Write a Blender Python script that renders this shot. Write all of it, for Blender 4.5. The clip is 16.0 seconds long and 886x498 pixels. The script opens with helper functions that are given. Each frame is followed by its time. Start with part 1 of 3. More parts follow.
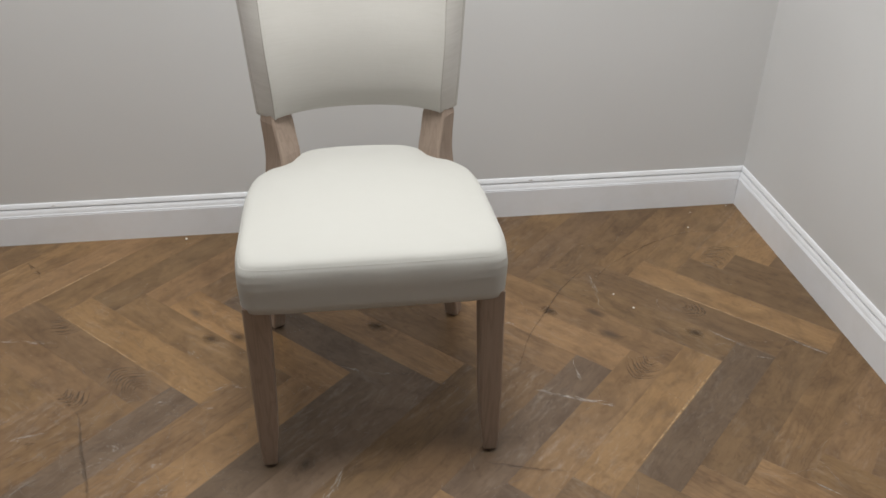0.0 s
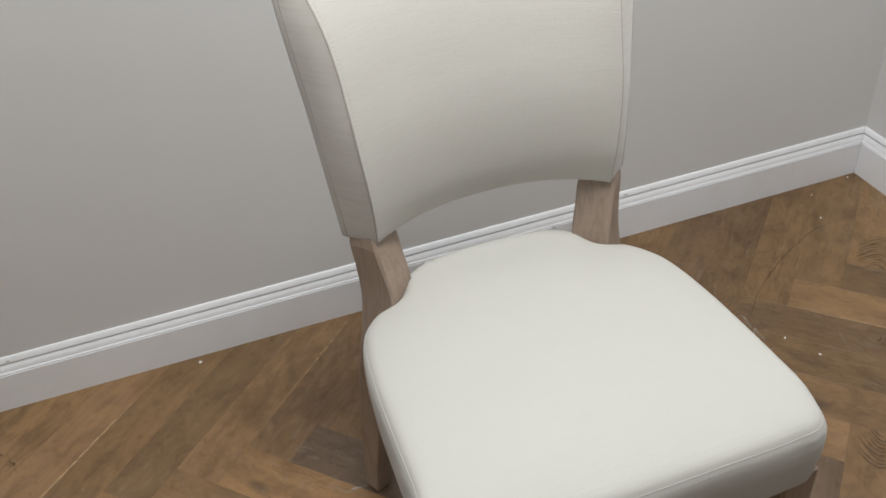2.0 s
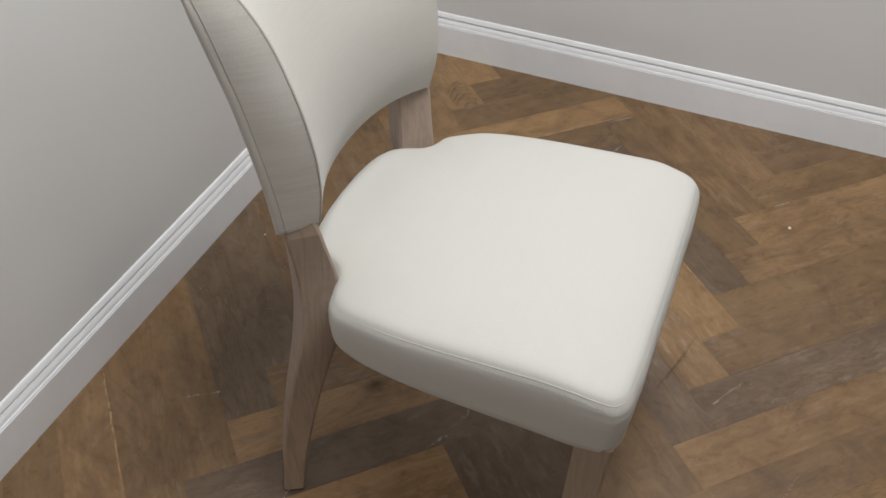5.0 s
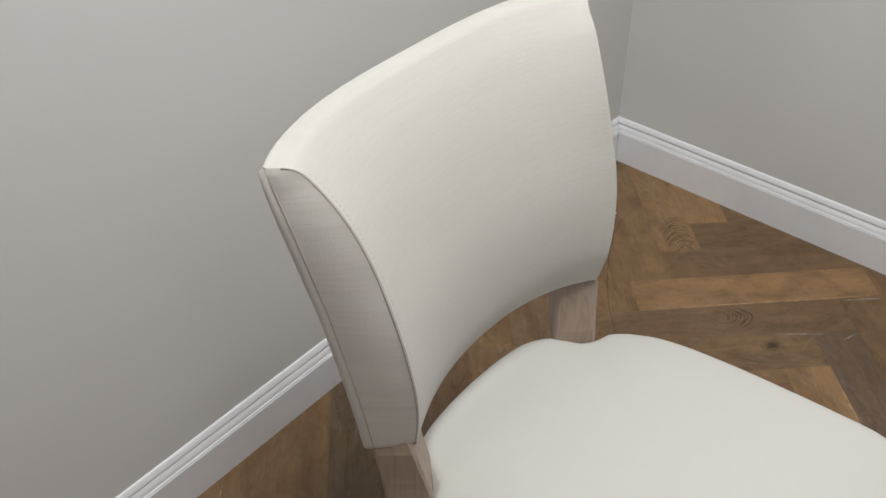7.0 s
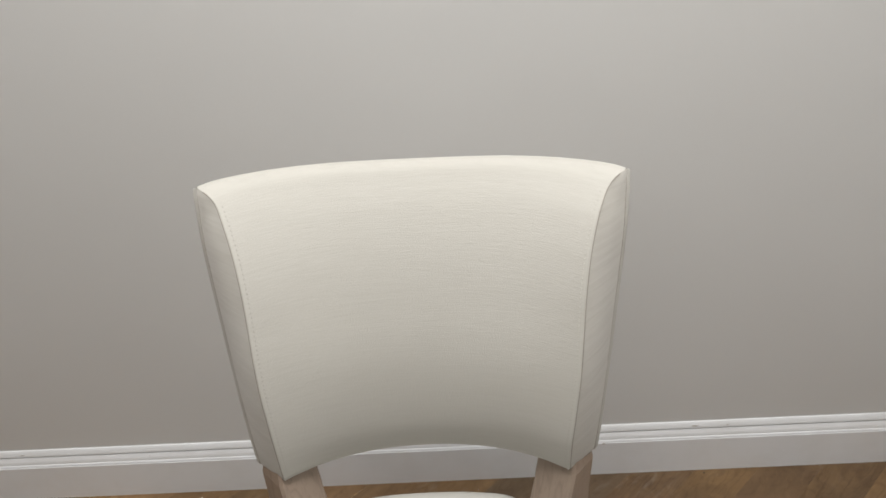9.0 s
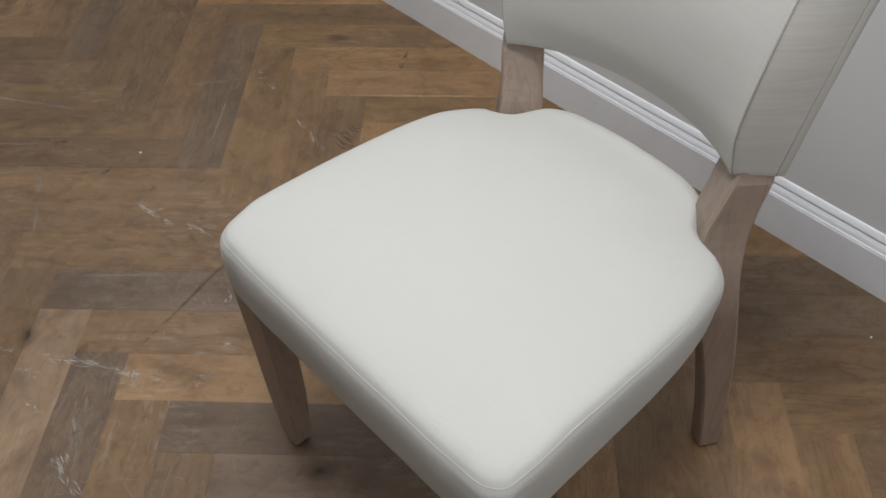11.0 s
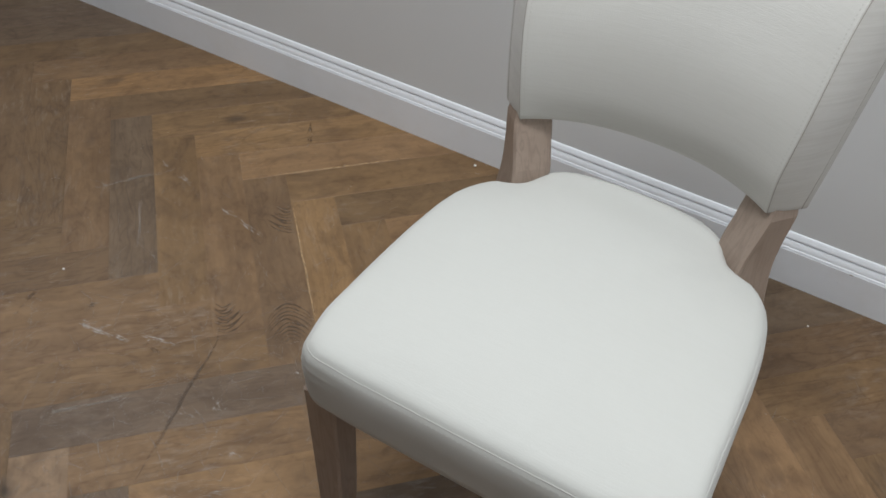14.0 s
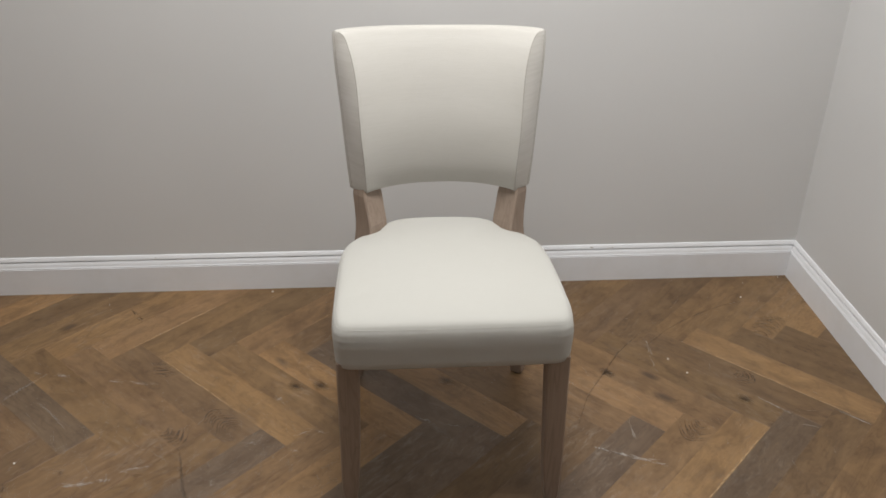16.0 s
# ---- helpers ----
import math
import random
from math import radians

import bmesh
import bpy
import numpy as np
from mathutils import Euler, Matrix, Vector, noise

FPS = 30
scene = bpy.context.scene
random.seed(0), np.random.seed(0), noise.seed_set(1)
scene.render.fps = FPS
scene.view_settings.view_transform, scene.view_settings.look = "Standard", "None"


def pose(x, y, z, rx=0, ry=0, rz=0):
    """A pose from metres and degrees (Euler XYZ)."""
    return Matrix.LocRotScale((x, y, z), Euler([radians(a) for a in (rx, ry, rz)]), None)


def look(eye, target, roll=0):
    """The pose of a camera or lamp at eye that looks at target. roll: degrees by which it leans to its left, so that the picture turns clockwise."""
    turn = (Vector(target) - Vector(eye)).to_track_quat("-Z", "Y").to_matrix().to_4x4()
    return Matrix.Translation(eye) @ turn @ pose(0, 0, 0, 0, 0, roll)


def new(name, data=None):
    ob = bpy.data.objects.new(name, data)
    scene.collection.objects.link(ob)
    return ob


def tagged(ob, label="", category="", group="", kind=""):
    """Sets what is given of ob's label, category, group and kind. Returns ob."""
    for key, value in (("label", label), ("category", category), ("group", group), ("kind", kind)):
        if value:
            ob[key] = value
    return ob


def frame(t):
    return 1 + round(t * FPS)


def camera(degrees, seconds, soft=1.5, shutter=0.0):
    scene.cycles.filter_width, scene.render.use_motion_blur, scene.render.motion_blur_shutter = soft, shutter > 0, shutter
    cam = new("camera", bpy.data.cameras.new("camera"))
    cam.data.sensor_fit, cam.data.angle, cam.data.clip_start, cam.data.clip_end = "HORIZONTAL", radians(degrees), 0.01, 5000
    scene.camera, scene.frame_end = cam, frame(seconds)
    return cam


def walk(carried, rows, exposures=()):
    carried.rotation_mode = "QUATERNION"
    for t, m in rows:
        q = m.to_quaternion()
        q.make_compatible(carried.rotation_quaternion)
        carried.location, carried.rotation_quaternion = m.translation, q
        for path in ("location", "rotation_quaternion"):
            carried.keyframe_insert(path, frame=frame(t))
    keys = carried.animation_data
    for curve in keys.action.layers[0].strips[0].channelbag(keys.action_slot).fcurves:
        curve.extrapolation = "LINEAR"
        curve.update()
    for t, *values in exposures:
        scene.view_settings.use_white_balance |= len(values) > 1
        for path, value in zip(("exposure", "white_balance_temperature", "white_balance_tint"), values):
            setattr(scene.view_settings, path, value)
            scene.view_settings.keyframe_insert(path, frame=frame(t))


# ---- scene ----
cam = camera(53.1, 16.0, 1.65)
# seconds, stops, kelvin, tint: the clip's camera dims and cools its picture on the way
EXPOSURES = [(0.0, -0.11, 6400, 8), (1.0, -0.19, 6390, 7.5), (1.5, -0.18, 6340, 7.2), (2.5, -0.3, 6480, 9), (3.7, -0.26, 6560, 10), (5.8, -0.2, 6340, 8), (6.5, -0.3, 6360, 8), (7.5, -0.4, 6540, 9), (8.0, -0.34, 6600, 8),
             (9.0, -0.34, 6620, 8), (9.5, -0.5, 6650, 9.5), (10.2, -0.33, 6460, 10), (12.3, -0.36, 5960, 7), (13.5, -0.29, 5980, 7), (14.0, -0.27, 6000, 6.5), (14.5, -0.38, 6100, 8), (15.0, -0.38, 6380, 9), (16.0, -0.23, 6540, 9)]
PATH = [
    (0, (-1.272, -2.329, 1.373), (-1.03, -0.652, 0.31), 0.8),
    (0.5, (-1.374, -2.146, 1.385), (-1.077, -0.512, 0.27), -1.9),
    (1, (-1.498, -2.004, 1.391), (-1.133, -0.42, 0.227), -4.6),
    (1.5, (-1.548, -1.745, 1.344), (-1.148, -0.189, 0.153), -5.0),
    (2, (-1.566, -1.514, 1.336), (-1.128, 0.004, 0.109), -5.1),
    (2.5, (-1.621, -1.389, 1.321), (-1.117, 0.086, 0.068), -4.4),
    (3, (-1.738, -1.226, 1.361), (-0.842, -0.044, 0.019), -1.5),
    (3.5, (-1.879, -1.236, 1.37), (-0.85, -0.27, -0.047), -0.3),
    (3.7, (-1.926, -1.252, 1.371), (-0.835, -0.366, -0.052), 0.7),
    (5.8, (-2.159, -0.912, 1.387), (-0.769, -0.439, 0.029), 0.6),
    (6, (-2.146, -0.915, 1.401), (-0.756, -0.441, 0.044), 0.7),
    (6.5, (-2.048, -0.942, 1.414), (-0.658, -0.454, 0.061), 0.7),
    (7, (-1.81, -0.988, 1.402), (-0.68, 0.033, 0.106), -1.5),
    (7.5, (-1.666, -1.086, 1.429), (-0.845, 0.258, 0.198), -3.1),
    (8, (-1.576, -1.26, 1.446), (-0.95, 0.257, 0.303), -1.3),
    (8.5, (-1.373, -1.343, 1.463), (-1.054, 0.316, 0.392), -2.4),
    (9, (-1.169, -1.339, 1.422), (-1.172, 0.356, 0.36), -2.6),
    (9.5, (-1.035, -1.371, 1.364), (-1.284, 0.203, 0.156), -3.8),
    (10, (-0.887, -1.457, 1.319), (-1.431, -0.108, -0.053), -2.2),
    (10.2, (-0.845, -1.439, 1.303), (-1.511, -0.182, -0.102), -2.0),
    (12.3, (-0.579, -1.11, 1.27), (-1.758, -0.484, -0.22), 0.6),
    (12.5, (-0.59, -1.132, 1.267), (-1.771, -0.503, -0.219), 0.8),
    (13, (-0.669, -1.245, 1.29), (-1.797, -0.564, -0.214), 0.4),
    (13.5, (-0.793, -1.416, 1.316), (-1.709, -0.504, -0.211), 0.7),
    (14, (-0.982, -1.497, 1.347), (-1.655, -0.249, -0.063), 3.3),
    (14.5, (-1.139, -1.578, 1.424), (-1.446, -0.011, 0.22), 1.2),
    (15, (-1.275, -1.848, 1.489), (-1.205, -0.155, 0.426), -0.0),
    (15.5, (-1.319, -2.154, 1.513), (-1.184, -0.44, 0.492), 0.6),
    (16, (-1.343, -2.472, 1.517), (-1.21, -0.732, 0.542), 0.8),
]
walk(cam, [(t, look(eye, target, roll)) for t, eye, target, roll in PATH],
     EXPOSURES)

# ---- world and light ----
world = bpy.data.worlds.new("world")
scene.world = world
world.use_nodes = True
world.node_tree.nodes["Background"].inputs[0].default_value = (0.9, 0.95, 1.0, 1)
world.node_tree.nodes["Background"].inputs[1].default_value = 0.3


def area_lamp(name, x, y, z, sx, sy, watts, colour):
    d = bpy.data.lights.new(name, "AREA")
    d.shape, d.size, d.size_y, d.energy, d.color = "RECTANGLE", sx, sy, watts, colour
    ob = new(name, d)
    ob.location = (x, y, z)
    return ob


# unseen; south lamp added to brighten the backrest, far west one the east wall
for x, y, watts in ((-1.5, -1.1, 18), (-1.05, -1.0, 39), (-1.9, -2.7, 6.5), (-3.75, -0.35, 14), (-7.4, -1.6, 52)):
    area_lamp("ceiling_lamp", x, y, 2.57, 0.6, 0.6, watts, (1.0, 0.985, 0.97))

# ---- materials ----


class Nodes:
    """A short way to write node materials."""

    def __init__(self, name):
        self.m = bpy.data.materials.new(name)
        self.m.use_nodes = True
        self.t = self.m.node_tree
        self.b = self.t.nodes["Principled BSDF"]

    def add(self, kind, **inputs):
        n = self.t.nodes.new("ShaderNode" + kind)
        for k, v in inputs.items():
            self.put(n.inputs[k.replace("_", " ")], v)
        return n

    def put(self, socket, v):
        if isinstance(v, bpy.types.NodeSocket):
            self.t.links.new(v, socket)
        else:
            socket.default_value = v

    def math(self, op, a, b=0.0):
        n = self.t.nodes.new("ShaderNodeMath")
        n.operation = op
        self.put(n.inputs[0], a)
        self.put(n.inputs[1], b)
        return n.outputs[0]

    def coords(self, scale=(1, 1, 1), offset=None):
        c = self.t.nodes.new("ShaderNodeTexCoord")
        v = c.outputs["Object"]
        if offset is not None:
            a = self.t.nodes.new("ShaderNodeVectorMath")
            a.operation = "ADD"
            self.put(a.inputs[0], v)
            self.put(a.inputs[1], offset)
            v = a.outputs[0]
        s = self.t.nodes.new("ShaderNodeVectorMath")
        s.operation = "MULTIPLY"
        self.put(s.inputs[0], v)
        s.inputs[1].default_value = scale
        return s.outputs[0]

    def noise(self, vec, scale, detail=4.0, rough=0.55, dist=0.0):
        n = self.add("TexNoise", Vector=vec, Scale=scale, Detail=detail, Roughness=rough, Distortion=dist)
        return n.outputs["Fac"]

    def ramp(self, fac, *stops):
        n = self.t.nodes.new("ShaderNodeValToRGB")
        e = n.color_ramp.elements
        while len(e) < len(stops):
            e.new(0.5)
        for el, (p, c) in zip(e, stops):
            el.position = p
            el.color = (*c, 1) if len(c) == 3 else (c[0], c[0], c[0], 1)
        self.put(n.inputs[0], fac)
        return n.outputs[0]

    def mix(self, fac, a, b, blend="MIX"):
        n = self.t.nodes.new("ShaderNodeMix")
        n.data_type, n.blend_type = "RGBA", blend
        self.put(n.inputs[0], fac)
        for s, v in ((n.inputs[6], a), (n.inputs[7], b)):
            self.put(s, (*v, 1) if isinstance(v, tuple) and len(v) == 3 else v)
        return n.outputs[2]

    def bump(self, height, strength, distance, normal=None):
        n = self.add("Bump", Height=height, Strength=strength, Distance=distance)
        if normal is not None:
            self.put(n.inputs["Normal"], normal)
        return n.outputs[0]

    def done(self, colour, rough, normal=None, **more):
        self.put(self.b.inputs["Base Color"], (*colour, 1) if isinstance(colour, tuple) and len(colour) == 3 else colour)
        self.put(self.b.inputs["Roughness"], rough)
        if normal is not None:
            self.put(self.b.inputs["Normal"], normal)
        for k, v in more.items():
            self.put(self.b.inputs[k.replace("_", " ")], v)
        return self.m


def mat_wall():
    n = Nodes("greige_wall_paint")
    p = n.coords()
    big = n.noise(p, 1.3, 3)
    fine = n.noise(p, 260, 3)
    roller = n.noise(p, 90, 4, 0.6)
    col = n.mix(n.ramp(big, (0.3, (0.0,)), (0.7, (1.0,))), (0.636, 0.636, 0.634), (0.660, 0.660, 0.658))
    nrm = n.bump(big, 0.25, 0.02)
    nrm = n.bump(roller, 0.12, 0.0012, nrm)
    return n.done(col, n.math("ADD", 0.58, n.math("MULTIPLY", fine, 0.08)), nrm)


def mat_white_trim():
    n = Nodes("white_trim_paint")
    p = n.coords()
    stain = n.noise(p, 9, 6, 0.65)
    scuff = n.noise(n.coords((14, 14, 60)), 3.0, 5, 0.7)
    col = n.mix(n.ramp(stain, (0.45, (0.0,)), (0.8, (1.0,))), (0.81, 0.825, 0.855), (0.765, 0.772, 0.785))
    col = n.mix(n.ramp(scuff, (0.68, (0.0,)), (0.74, (0.6,))), col, (0.5, 0.48, 0.45))
    nrm = n.bump(n.noise(n.coords((3, 3, 40)), 20, 3), 0.06, 0.0008)
    return n.done(col, 0.38, nrm)


def mat_ceiling():
    n = Nodes("white_ceiling_paint")
    return n.done(n.mix(n.noise(n.coords(), 2.0), (0.78, 0.78, 0.77), (0.82, 0.82, 0.81)), 0.8)


def mat_floor():
    n = Nodes("worn_brown_oak")
    info = n.t.nodes.new("ShaderNodeObjectInfo")
    rnd = info.outputs["Random"]
    r2 = n.math("FRACT", n.math("MULTIPLY", rnd, 17.31))
    r3 = n.math("FRACT", n.math("MULTIPLY", rnd, 53.7))
    comb = n.add("CombineXYZ", X=n.math("MULTIPLY", rnd, 37.0), Y=n.math("MULTIPLY", r2, 19.0), Z=n.math("MULTIPLY", r3, 11.0))
    off = comb.outputs[0]
    # uneven, wandering grain along the board
    wob = n.noise(n.coords((7.0, 10.0, 1.0), off), 1.0, 3, 0.6)
    wv = n.add("CombineXYZ", X=0.0, Y=n.math("MULTIPLY", wob, 0.030), Z=0.0).outputs[0]
    vadd = n.t.nodes.new("ShaderNodeVectorMath")
    n.put(vadd.inputs[0], off)
    n.put(vadd.inputs[1], wv)
    off = vadd.outputs[0]
    fig = n.noise(n.coords((2.2, 14.0, 1.0), off), 1.0, 2, 0.5, 0.8)
    rings = n.math("FRACT", n.math("MULTIPLY", fig, 13.0))
    rings = n.math("ABSOLUTE", n.math("SUBTRACT", rings, 0.5))
    streak = n.noise(n.coords((5.0, 85.0, 1.0), off), 1.0, 6, 0.7)
    pores = n.noise(n.coords((26.0, 340.0, 1.0), off), 1.0, 4, 0.65)
    patch = n.noise(n.coords((8.0, 12.0, 1.0), off), 1.0, 6, 0.62, 0.9)
    mott = n.noise(n.coords((30.0, 48.0, 1.0), off), 1.0, 6, 0.72, 0.8)
    tone = info.outputs["Color"]
    band = n.noise(n.coords((2.0, 20.0, 1.0), off), 1.0, 4, 0.65)
    tone = n.mix(n.ramp(band, (0.3, (0.0,)), (0.7, (1.0,))), n.mix(1.0, tone, (0.87, 0.84, 0.80), "MULTIPLY"), n.mix(1.0, tone, (1.17, 1.16, 1.13), "MULTIPLY"))
    dark = n.mix(1.0, tone, (0.47, 0.41, 0.37), "MULTIPLY")
    col = n.mix(n.ramp(streak, (0.42, (0.0,)), (0.78, (0.30,))), tone, dark)
    ringmask = n.math("MULTIPLY", n.ramp(rings, (0.0, (1.0,)), (0.17, (0.0,))), n.ramp(r3, (0.35, (0.0,)), (0.80, (0.42,))))
    col = n.mix(ringmask, col, dark)
    col = n.mix(n.ramp(patch, (0.46, (0.0,)), (0.72, (0.58,))), col, n.mix(0.5, dark, (0.062, 0.043, 0.030)))
    col = n.mix(n.ramp(mott, (0.51, (0.0,)), (0.70, (0.55,))), col, dark)
    col = n.mix(n.ramp(mott, (0.25, (0.45,)), (0.42, (0.0,))), col, n.mix(1.0, tone, (1.32, 1.28, 1.22), "MULTIPLY"))
    # knots
    v = n.add("TexVoronoi", Vector=n.coords((4.2, 9.0, 1.0), off), Scale=1.0)
    knot = n.ramp(v.outputs["Distance"], (0.05, (0.85,)), (0.17, (0.0,)))
    knot = n.math("MULTIPLY", knot, n.ramp(n.noise(n.coords((3, 3, 1), off), 1.0, 2), (0.5, (0.0,)), (0.6, (1.0,))))
    col = n.mix(knot, col, (0.055, 0.036, 0.024))
    col = n.mix(n.ramp(pores, (0.55, (0.0,)), (0.75, (0.22,))), col, (0.07, 0.05, 0.035))
    # dried white wear across the boards, in room coordinates
    g = n.t.nodes.new("ShaderNodeNewGeometry")
    pos = g.outputs["Position"]
    wear = n.noise(pos, 3.1, 3, 0.5)
    fine = n.noise(n.coords((18.0, 70.0, 1.0), off), 1.0, 6, 0.75, 0.2)
    wmask = n.math("MULTIPLY", n.ramp(wear, (0.44, (0.0,)), (0.66, (1.0,))), n.ramp(fine, (0.52, (0.0,)), (0.74, (0.34,))))
    col = n.mix(wmask, col, (0.46, 0.42, 0.38))
    dust = n.noise(pos, 1.7, 4, 0.6)
    col = n.mix(n.ramp(dust, (0.45, (0.0,)), (0.8, (0.12,))), col, (0.23, 0.18, 0.14))
    stain = n.noise(pos, 5.5, 6, 0.68, 0.6)
    col = n.mix(n.ramp(stain, (0.50, (0.0,)), (0.72, (0.40,))), col, n.mix(1.0, col, (0.60, 0.55, 0.50), "MULTIPLY"))
    col = n.mix(n.ramp(stain, (0.28, (0.3,)), (0.45, (0.0,))), col, n.mix(1.0, col, (1.28, 1.26, 1.22), "MULTIPLY"))
    rough = n.math("ADD", 0.26, n.math("MULTIPLY", patch, 0.30))
    rough = n.math("ADD", rough, n.math("MULTIPLY", dust, 0.10))
    nrm = n.bump(mott, 0.18, 0.0010)
    nrm = n.bump(pores, 0.20, 0.0004, nrm)
    nrm = n.bump(n.noise(pos, 7.0, 3), 0.5, 0.004, nrm)
    return n.done(col, rough, nrm, Specular_IOR_Level=0.38)


def mat_joint():
    n = Nodes("dark_floor_joint")
    return n.done(n.mix(n.noise(n.coords(), 30), (0.035, 0.024, 0.016), (0.07, 0.05, 0.035)), 0.8)


def mat_fabric(name, a, b, across, thread=0.10, coarse=1.0, fuzz=0.12):
    """Plain woven linen; across is the axis over which the weft threads repeat."""
    n = Nodes(name)
    lay = lambda along, fine: tuple(fine if k == across else along for k in range(3))
    weft = n.noise(n.coords(lay(55, 900)), 1.0, 3, 0.6)
    warp = n.noise(n.coords(lay(900, 60)), 1.0, 3, 0.6)
    slub = n.noise(n.coords(lay(22 * coarse, 520 * coarse)), 1.0, 5, 0.75)
    cloud = n.noise(n.coords(), 5.0, 4)
    col = n.mix(n.ramp(slub, (0.42, (0.0,)), (0.8, (1.0,))), a, b)
    col = n.mix(n.ramp(cloud, (0.4, (0.0,)), (0.8, (0.25,))), col, n.mix(1.0, col, (0.95, 0.94, 0.92), "MULTIPLY"))
    nrm = n.bump(n.math("ADD", weft, warp), 0.30, 0.0007)
    nrm = n.bump(slub, thread, 0.0007, nrm)
    nrm = n.bump(n.noise(n.coords(), 9, 2), 0.03, 0.004, nrm)
    return n.done(col, 0.85, nrm, Sheen_Weight=fuzz, Sheen_Roughness=0.5)


def mat_scuff(name, a, b, most):
    """Chalky rub marks, broken up and thin at the edges."""
    n = Nodes(name)
    fine = n.noise(n.coords(), 420, 4, 0.7)
    patch = n.noise(n.coords(), 60, 3, 0.6)
    alpha = n.math("MULTIPLY", n.ramp(fine, (0.32, (0.0,)), (0.52, (1.0,))), n.ramp(patch, (0.34, (0.25 * most,)), (0.56, (most,))))
    return n.done(n.mix(patch, a, b), 0.75, Alpha=alpha)


def mat_knot():
    """A near-black heart that fades out into the board through a brown stain."""
    n = Nodes("dark_knot")
    p = n.coords((1 / 1.6, 1, 1))
    ln = n.t.nodes.new("ShaderNodeVectorMath")
    ln.operation = "LENGTH"
    n.put(ln.inputs[0], p)
    d = n.math("ADD", ln.outputs["Value"], n.math("MULTIPLY", n.math("SUBTRACT", n.noise(n.coords(), 90, 3), 0.5), 0.014))
    col = n.mix(n.ramp(d, (0.004, (0.0,)), (0.012, (1.0,))), (0.020, 0.013, 0.009), (0.075, 0.048, 0.028))
    return n.done(col, 0.4, Alpha=n.ramp(d, (0.002, (0.62,)), (0.007, (0.34,)), (0.022, (0.0,))))


def mat_plain(name, a, b, rough, scale=40.0):
    n = Nodes(name)
    return n.done(n.mix(n.noise(n.coords(), scale), a, b), rough, n.bump(n.noise(n.coords(), scale * 4, 3), 0.2, 0.0006))


def mat_leg():
    n = Nodes("limed_oak")
    ring = n.noise(n.coords((26, 26, 2.2)), 1.0, 2, 0.5, 0.5)
    ring = n.math("ABSOLUTE", n.math("SUBTRACT", n.math("FRACT", n.math("MULTIPLY", ring, 9.0)), 0.5))
    pore = n.noise(n.coords((300, 300, 9)), 1.0, 4, 0.65)
    cloud = n.noise(n.coords((6, 6, 2)), 1.0, 4)
    col = n.mix(n.ramp(cloud, (0.3, (0.0,)), (0.75, (1.0,))), (0.342, 0.266, 0.212), (0.286, 0.215, 0.167))
    col = n.mix(n.ramp(ring, (0.0, (0.42,)), (0.24, (0.0,))), col, (0.195, 0.143, 0.113))
    col = n.mix(n.ramp(pore, (0.5, (0.0,)), (0.72, (0.55,))), col, (0.205, 0.152, 0.122))
    return n.done(col, 0.5, n.bump(pore, 0.3, 0.0006))


WALL, TRIM, CEIL, FLOOR, JOINT = mat_wall(), mat_white_trim(), mat_ceiling(), mat_floor(), mat_joint()
FABRIC = mat_fabric("ivory_linen", (0.502, 0.488, 0.456), (0.466, 0.452, 0.419), 2, 0.28, 0.9)
# side linen lightened to make up for light missing on the side panels
SIDECLOTH = mat_fabric("slubbed_side_linen_lightened", (0.545, 0.528, 0.494), (0.455, 0.434, 0.398), 2, 0.40, 0.35, 0.3)
# same linen as the backrest, toned down and cooled for the overhead light
SEATCLOTH = mat_fabric("ivory_linen_seat_toned", (0.473, 0.468, 0.438), (0.459, 0.454, 0.424), 1, 0.08)
THREAD = mat_plain("ivory_thread", (0.54, 0.535, 0.505), (0.48, 0.475, 0.445), 0.7, 300)
STITCH = mat_plain("linen_thread", (0.47, 0.455, 0.42), (0.43, 0.415, 0.38), 0.8, 300)
SEAM = mat_plain("shaded_seam_thread", (0.46, 0.455, 0.425), (0.43, 0.425, 0.395), 0.8, 200)
WELT = mat_plain("taupe_piping", (0.36, 0.335, 0.298), (0.30, 0.275, 0.243), 0.8, 200)
DUSTCOVER = mat_plain("black_dust_cover", (0.03, 0.03, 0.03), (0.045, 0.04, 0.04), 0.9)
GLIDE = mat_plain("dark_brown_glide", (0.035, 0.022, 0.014), (0.06, 0.035, 0.02), 0.45)
LIMED = mat_leg()
CHALK = mat_scuff("white_scuff", (0.64, 0.61, 0.57), (0.54, 0.50, 0.46), 0.8)
FAINT = mat_scuff("faint_scratch", (0.50, 0.45, 0.40), (0.38, 0.33, 0.28), 0.36)
DARKSCRATCH = mat_scuff("dark_scuff", (0.060, 0.045, 0.035), (0.08, 0.06, 0.045), 0.38)
KNOT = mat_knot()
PALE = mat_scuff("pale_sapwood", (0.54, 0.37, 0.20), (0.45, 0.30, 0.16), 0.9)
GRAIN = mat_scuff("dark_grain_lines", (0.070, 0.046, 0.030), (0.095, 0.064, 0.042), 0.75)
CHIP = mat_plain("bare_grey_filler", (0.52, 0.48, 0.44), (0.42, 0.38, 0.34), 0.8, 200)
CRUMB = mat_plain("white_plaster_crumb", (0.78, 0.76, 0.72), (0.7, 0.68, 0.64), 0.9, 300)

# ---- mesh helpers ----


